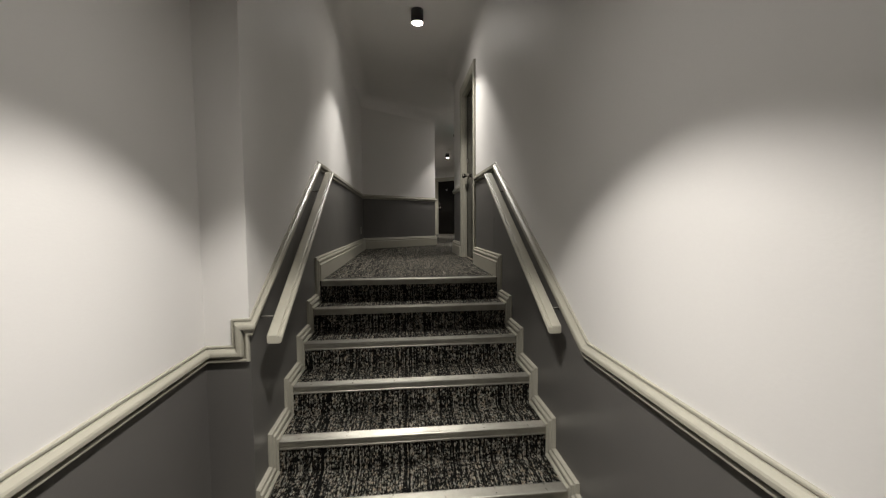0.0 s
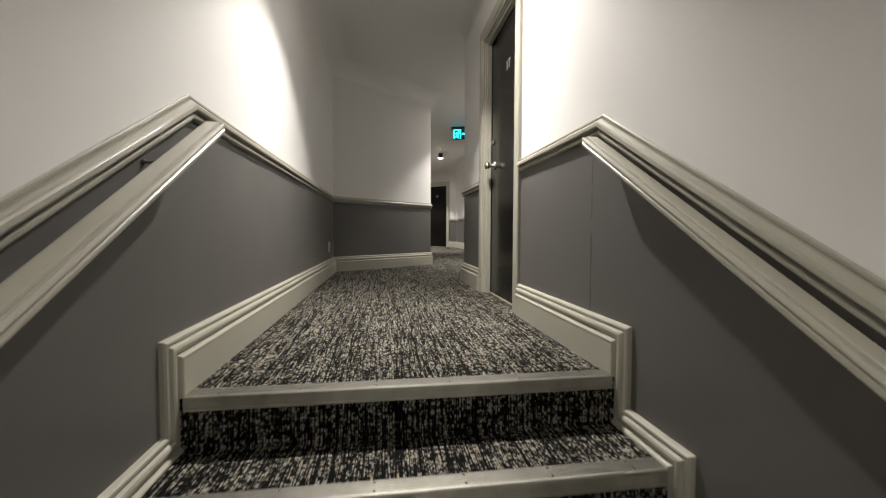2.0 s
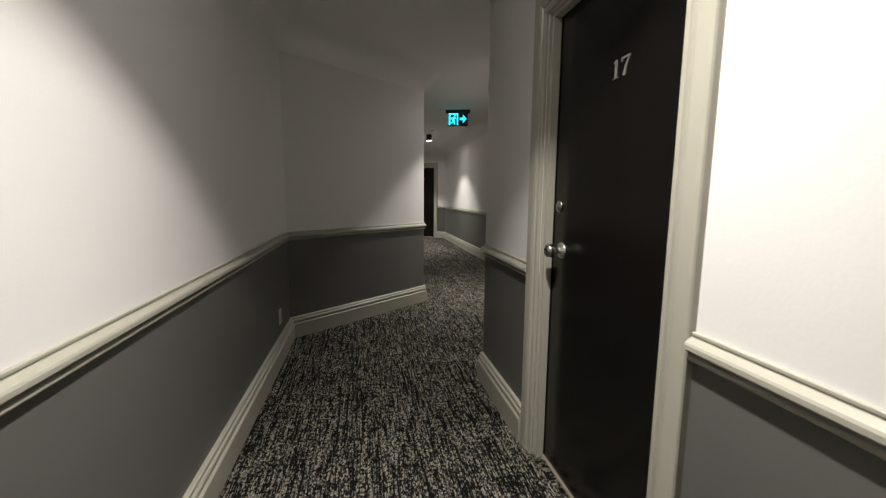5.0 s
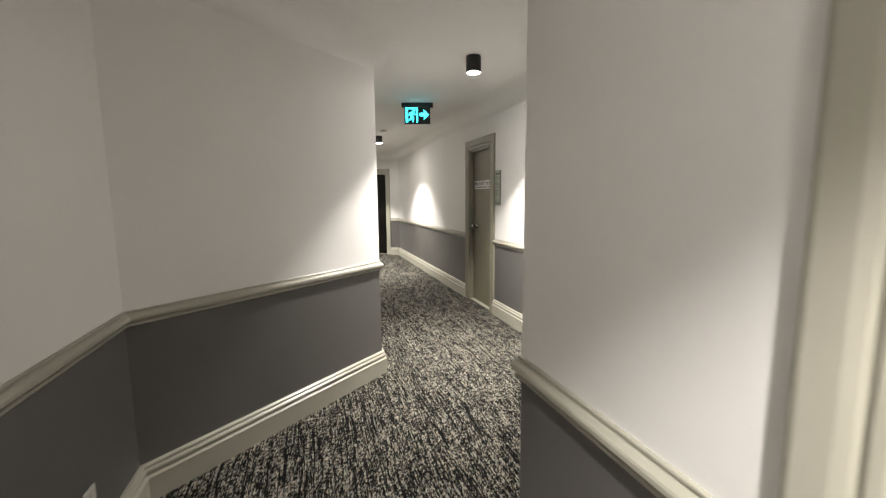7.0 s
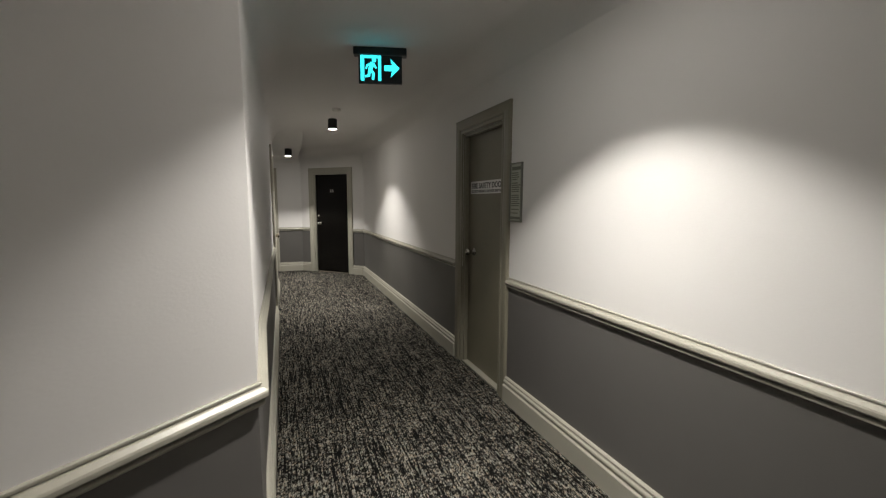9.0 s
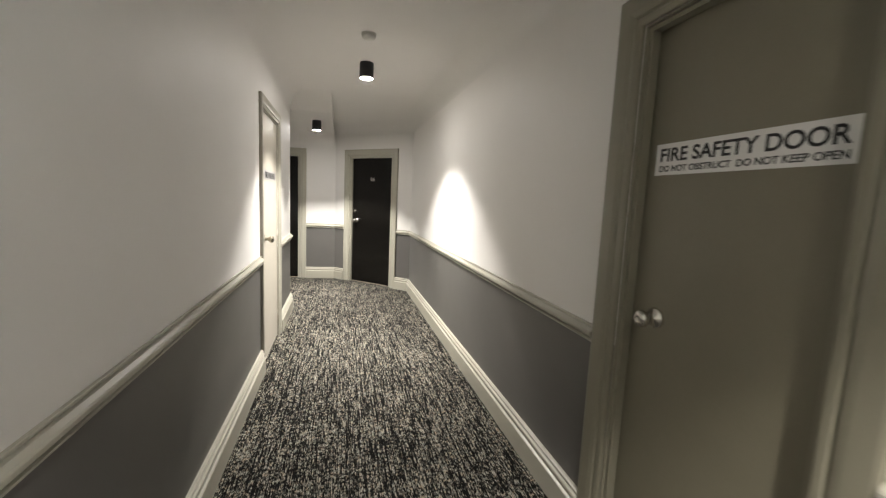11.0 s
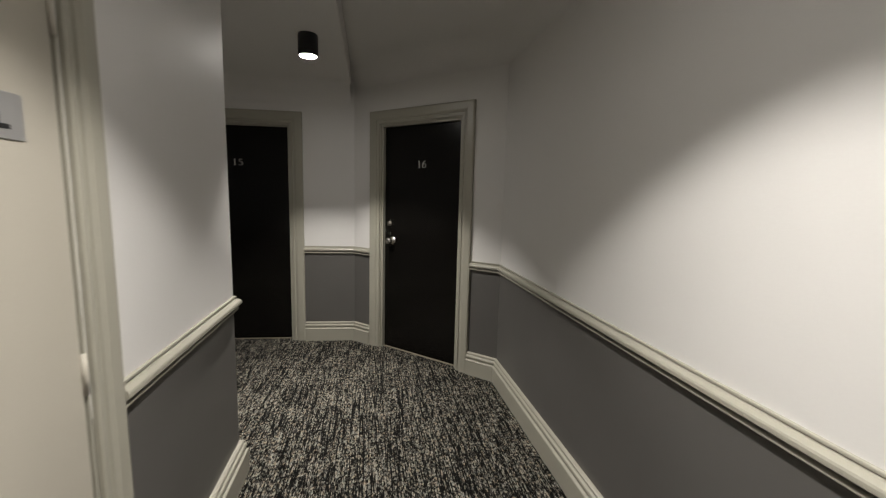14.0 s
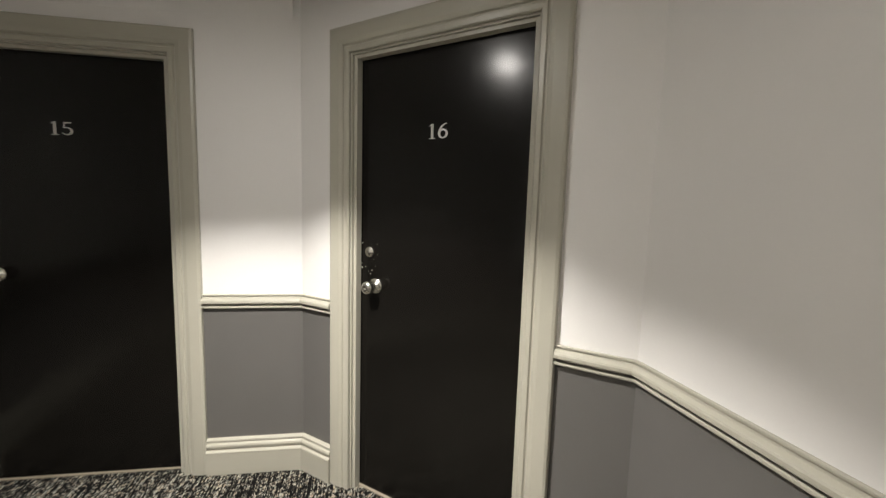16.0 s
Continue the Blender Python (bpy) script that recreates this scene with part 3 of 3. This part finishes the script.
def build_door(name, key, leaf_mat, case_mat, label, knob_z=0.985, lock_z=None, knob_mat=None, sill=False, chips=False, face=0.052, knob_x=0.102):
    i, s, leaf_w, case = DOORS[key]
    fit_case = [(u * case / 0.095, w) for u, w in CASING]
    a, d, n = edge(i)
    o = a + d * (s + case)
    door = new(name)
    door.matrix_world = Matrix(((d.x, -d.y, 0, o.x), (d.y, d.x, 0, o.y), (0, 0, 1, 0), (0, 0, 0, 1)))
    tagged(door, label, "door", kind="structure")
    W, H = leaf_w + 2 * JAMB, OPEN_H + HIGHER.get(key, 0.0)
    # casing legs and head, mitred
    for piece, path in (("casing", [(0, 0), (0, H)]), ("casing", [(W, H), (W, 0)]), ("head_casing", [(0, H), (W, H)])):
        rings = []
        for p in path:
            ring = []
            for u, w in fit_case:
                if piece == "head_casing":
                    ring.append(((-u if p[0] == 0 else W + u), -w, H + u))
                else:
                    ring.append(((-u if path[0][0] == 0 else W + u), -w, (H + u) if p[1] > 0 else 0.0))
            rings.append(ring)
        part(piece, loft(rings), case_mat, door)
    # jamb lining with a planted stop
    t = 0.004
    part("jamb", block((0, 0.001, 0), (JAMB - t, THICK - 0.002, H), 0.001), case_mat, door)
    part("jamb", block((W - JAMB + t, 0.001, 0), (W, THICK - 0.002, H), 0.001), case_mat, door)
    part("head_jamb", block((JAMB - t, 0.001, H - JAMB + t), (W - JAMB + t, THICK - 0.002, H), 0.001), case_mat, door)
    for x0, x1 in () if face < 0.03 else ((JAMB - t, JAMB + 0.014), (W - JAMB - 0.014, W - JAMB + t)):
        part("stop", block((x0, 0.012, 0), (x1, face - 0.004, H - JAMB + t), 0.002), case_mat, door)
    if face > 0.03:
        part("head_stop", block((JAMB + 0.014, 0.012, H - JAMB - 0.012), (W - JAMB - 0.014, face - 0.004, H - JAMB + t), 0.002), case_mat, door)
    part("floor_strip", block((0.0, 0.0, -0.05), (W, THICK, -0.0005)), M_CARPET, door, "carpet running under the door")
    leaf = part("leaf", block((JAMB, face, 0.007), (W - JAMB, face + 0.04, H - JAMB), 0.0015), leaf_mat, door)
    turn = pose(0, 0, 0, 90, 0, 0)
    if knob_z:
        m = Matrix.Translation((JAMB + knob_x, face, knob_z)) @ turn
        part("knob", moved(lathe(KNOB), m), knob_mat or M_CHROME, leaf, "round satin metal door knob", True)
    if lock_z:
        m = Matrix.Translation((JAMB + 0.062, face, lock_z)) @ turn
        lock = part("deadlock", moved(lathe(LOCK), m), M_CHROME, leaf, "round satin metal lock cylinder", True)
        part("keyhole", block((JAMB + 0.0605, face - 0.0148, lock_z - 0.006), (JAMB + 0.0635, face - 0.0132, lock_z + 0.006)), M_INK, lock)
    if sill:
        part("threshold", block((JAMB, face - 0.012, 0.0), (W - JAMB, face + 0.03, 0.006), 0.001), M_SILL, door, "bare timber threshold strip")
    if chips:
        rnd = random.Random(5)
        bm = bmesh.new()
        for k in range(22):
            x, z = JAMB + 0.012 + rnd.random() ** 2 * 0.11, 1.08 + rnd.random() * 0.16
            r = 0.0012 + 0.0022 * rnd.random()
            bmesh.ops.create_circle(bm, cap_ends=True, segments=6, radius=r, matrix=Matrix.Translation((x, face - 0.0006, z)) @ turn @ Matrix.Diagonal((1, 1.6 * rnd.random() + 0.5, 1, 1)))
        part("paint_chips", bm, M_PAPER, leaf, "small chips in the black paint")
    return door, leaf, W, face


def build_hinges(door, W):
    for z in (0.22, 1.02, 1.82):
        part("hinge", moved(lathe([(0.0, -0.05), (0.006, -0.05), (0.006, 0.05), (0.0, 0.05)], 10), Matrix.Translation((W - JAMB + 0.001, 0.001, z))), M_HOSE, door, "painted butt hinge", True)


BLACK_LABEL = "closed black painted flush door with cream casing and metal knob, numbered "
for name, key, number, x in (("door_1", "seventeen", "17", 0.46), ("door_2", "sixteen", "16", 0.43), ("door_3", "fifteen", "15", 0.42)):
    door, leaf, W, face = build_door(name, key, M_BLACK, M_TRIM, BLACK_LABEL + number, 1.035, 1.225 if key == "seventeen" else 1.192, sill=True, chips=(key == "sixteen"))
    numerals("number", number, 0.060, M_NUMBER, leaf, (x, face, 1.698 if key == "seventeen" else 1.722), 0.003, "silver metal serif door number " + number)

door, leaf, W, face = build_door("door_4", "fire", M_FIRE, M_KHAKI, "closed khaki painted fire safety door with white sign", 1.055, None, knob_x=0.125)
sign = part("sign", block((0.060, face - 0.002, 1.562), (0.664, face, 1.670)), M_SIGN_W, leaf, "white sign plate lettered fire safety door")
lettering("lettering", "FIRE SAFETY DOOR", 0.56, 0.047, M_INK, sign, (0.362, face - 0.0025, 1.631), 0.001, "black capital letters", 0.02)
lettering("lettering", "DO NOT OBSTRUCT  DO NOT KEEP OPEN", 0.56, 0.021, M_INK, sign, (0.362, face - 0.0025, 1.584), 0.001, "small black capital letters", 0.02)
part("threshold", block((JAMB, 0.0, 0.001), (W - JAMB, face + 0.03, 0.012), 0.002), M_TRIM, door, "cream painted raised threshold")

door, leaf, W, face = build_door("door_5", "hose", M_HOSE, M_TRIM, "closed cream painted hose cupboard door with silver sign", 1.06, None, M_BRASS, face=0.006, knob_x=0.078)
build_hinges(door, W)
sign = part("sign", block((0.086, face - 0.003, 1.540), (0.704, face, 1.626), 0.001), M_SIGN_G, leaf, "brushed silver sign plate lettered fire hose reel")
lettering("lettering", "FIRE HOSE REEL", 0.500, 0.050, M_INK, sign, (0.420, face - 0.0035, 1.583), 0.001, "black capital letters", 0.02)


# ---- ceiling downlights ----
def downlight(x, y, z):
    lamp = new("downlight")
    lamp.location = (x, y, z)
    body = [(0.0, 0.0), (0.058, 0.0), (0.060, -0.002), (0.060, -0.010), (0.0625, -0.012), (0.0625, -0.132), (0.061, -0.134), (0.055, -0.134), (0.054, -0.124), (0.0, -0.123)]
    part("housing", lathe(body, 40), M_CAN, lamp, "matt black cylindrical housing", True)
    part("diffuser", lathe([(0.0, -0.1235), (0.0535, -0.1235), (0.0535, -0.130), (0.050, -0.134), (0.040, -0.136), (0.0, -0.137)], 32), M_DISC, lamp, "glowing warm white diffuser", True)
    tagged(lamp, "black cylindrical surface downlight on the ceiling, lit", "downlight", "corridor downlights")
    for power, cone, soft_edge in BEAMS:
        data = bpy.data.lights.new("downlight_beam", "SPOT")
        data.energy, data.color = power, (1.0, 0.952, 0.885)
        data.spot_size, data.spot_blend, data.shadow_soft_size = radians(cone), soft_edge, 0.035
        beam = new("downlight_beam", data)
        beam.location = (x, y, z - 0.142)
    return lamp


for x, y, z in LAMPS:
    downlight(x, y, z)

# ---- exit sign ----
exit_sign = new("exit_sign")
exit_sign.matrix_world = Matrix.Translation((1.478, 6.80, 0.04)) @ pose(0, 0, 0, 0, 0, -16)
tagged(exit_sign, "black ceiling-hung emergency exit sign with lit cyan legend", "exit sign")
part("housing", block((-0.195, -0.035, 2.525), (0.195, 0.035, CEIL - 0.04), 0.006), M_CAN, exit_sign, "black ceiling box")
panel = part("panel", block((-0.16, -0.012, 2.325), (0.16, 0.012, 2.546), 0.004), M_CAN, exit_sign, "black glossy sign panel")
y = -0.0135
bm = bmesh.new()
for lo, hi in (((-0.145, y, 2.345), (-0.118, y + 0.002, 2.53)), ((-0.015, y, 2.345), (0.006, y + 0.002, 2.53)), ((-0.118, y, 2.505), (-0.015, y + 0.002, 2.53))):
    solid(bm, lo, hi)
part("doorway_symbol", bm, M_CYAN, panel, "lit cyan doorway outline")
# the legend's reflection under the housing, drawn as a thin glowing strip
part("reflection_line", block((-0.150, y, 2.5365), (-0.008, y + 0.002, 2.5395)), M_CYAN, panel, "thin glowing cyan line along the top of the panel, standing in for a reflection")


def bar(bm, x0, z0, x1, z1, w):
    d = Vector((x1 - x0, z1 - z0))
    m = Matrix.Translation(((x0 + x1) / 2, y + 0.001, (z0 + z1) / 2)) @ pose(0, 0, 0, 0, -math.degrees(math.atan2(d.y, d.x)), 0)
    bmesh.ops.create_cube(bm, size=1.0, matrix=m @ Matrix.Diagonal((d.length, 0.002, w, 1)))


bm = bmesh.new()
for b_ in ((-0.055, 2.475, -0.075, 2.425, 0.030), (-0.075, 2.43, -0.050, 2.395, 0.020), (-0.050, 2.40, -0.055, 2.352, 0.018), (-0.078, 2.425, -0.085, 2.375, 0.018),
           (-0.085, 2.38, -0.112, 2.375, 0.016), (-0.06, 2.468, -0.095, 2.455, 0.015), (-0.095, 2.458, -0.105, 2.43, 0.013), (-0.05, 2.465, -0.03, 2.435, 0.014)):
    bar(bm, *b_)
bmesh.ops.create_circle(bm, cap_ends=True, segments=14, radius=0.016, matrix=Matrix.Translation((-0.045, y, 2.492)) @ pose(0, 0, 0, 90, 0, 0))
part("legend_symbol", bm, M_CYAN, panel, "lit cyan abstract symbol")
bm = bmesh.new()
bar(bm, 0.030, 2.438, 0.095, 2.438, 0.040)
vs = [bm.verts.new((px, y, pz)) for px, pz in ((0.075, 2.505), (0.142, 2.438), (0.075, 2.371), (0.085, 2.412), (0.085, 2.464))]
bm.faces.new(vs)
part("arrow", bm, M_CYAN, panel, "lit cyan arrow")

# ---- small things ----
det = tagged(new("smoke_detector"), "round white plastic smoke detector on the ceiling", "smoke detector")
det.location = (1.42, 8.92, CEIL)
part("base", lathe([(0.0, 0.0), (0.055, 0.0), (0.055, -0.010), (0.0, -0.010)], 28), M_PLASTIC, det, "", True)
part("cap", lathe([(0.0, -0.010), (0.050, -0.0105), (0.050, -0.022), (0.043, -0.034), (0.022, -0.042), (0.0, -0.043)], 28), M_PLASTIC, det, "", True)

outlet = tagged(new("wall_socket"), "small white plastic socket plate on the grey dado", "socket")
outlet.matrix_world = Matrix.Translation((B[2][0], 3.462, 0.330))
plate = part("plate", block((0.0, -0.036, -0.058), (0.009, 0.036, 0.058), 0.003), M_PLASTIC, outlet)
part("switch", block((0.009, -0.012, 0.022), (0.013, 0.012, 0.046), 0.001), M_PLASTIC, plate)
for dy in (-0.012, 0.012):
    part("slot", block((0.0088, dy - 0.002, -0.03), (0.0096, dy + 0.002, -0.014)), M_INK, plate)

notice = tagged(new("notice"), "framed grey-green printed notice on the wall by the fire door", "notice")
notice.matrix_world = Matrix.Translation((B[10][0], 6.16, 1.558)) @ pose(0, 0, 0, 0, 0, -90)
NW = 0.078
bm = bmesh.new()
for lo, hi in (((-NW, -0.014, -0.205), (-NW + 0.01, 0, 0.205)), ((NW - 0.01, -0.014, -0.205), (NW, 0, 0.205)), ((-NW + 0.01, -0.014, 0.195), (NW - 0.01, 0, 0.205)), ((-NW + 0.01, -0.014, -0.205), (NW - 0.01, 0, -0.195))):
    solid(bm, lo, hi)
part("frame", bm, M_NFRAME, notice, "slim grey-green frame")
sheet = part("sheet", block((-NW + 0.01, -0.006, -0.195), (NW - 0.01, 0, 0.195)), M_PAPER, notice, "grey-green printed sheet")
rnd = random.Random(3)
part("heading_bar", block((-0.055, -0.0068, 0.155), (0.055, -0.006, 0.178)), M_PRINT, sheet)
z = 0.135
while z > -0.150:
    w = 0.034 + 0.020 * rnd.random()
    part("print_line", block((-0.055, -0.0066, z - 0.0035), (-0.055 + 2 * w, -0.006, z + 0.0035)), M_PRINT, sheet)
    z -= 0.0145 if rnd.random() < 0.8 else 0.026
part("footer_bar", block((-0.062, -0.0068, -0.185), (0.062, -0.006, -0.168)), M_PRINT, sheet)

bm = bmesh.new()
for z0, z1, w in ((0.19, 0.36, 0.0012), (0.37, 0.50, 0.0030), (0.56, 0.66, 0.0018), (0.69, 0.79, 0.0014)):
    solid(bm, (x_east - 0.001, 0.222 - w / 2, z0), (x_east + 0.002, 0.222 + w / 2, z1))
tagged(new("panel_seam", finish("panel_seam", bm, M_GAP)), "broken hairline vertical joint in the grey dado lining", "joint", kind="structure")
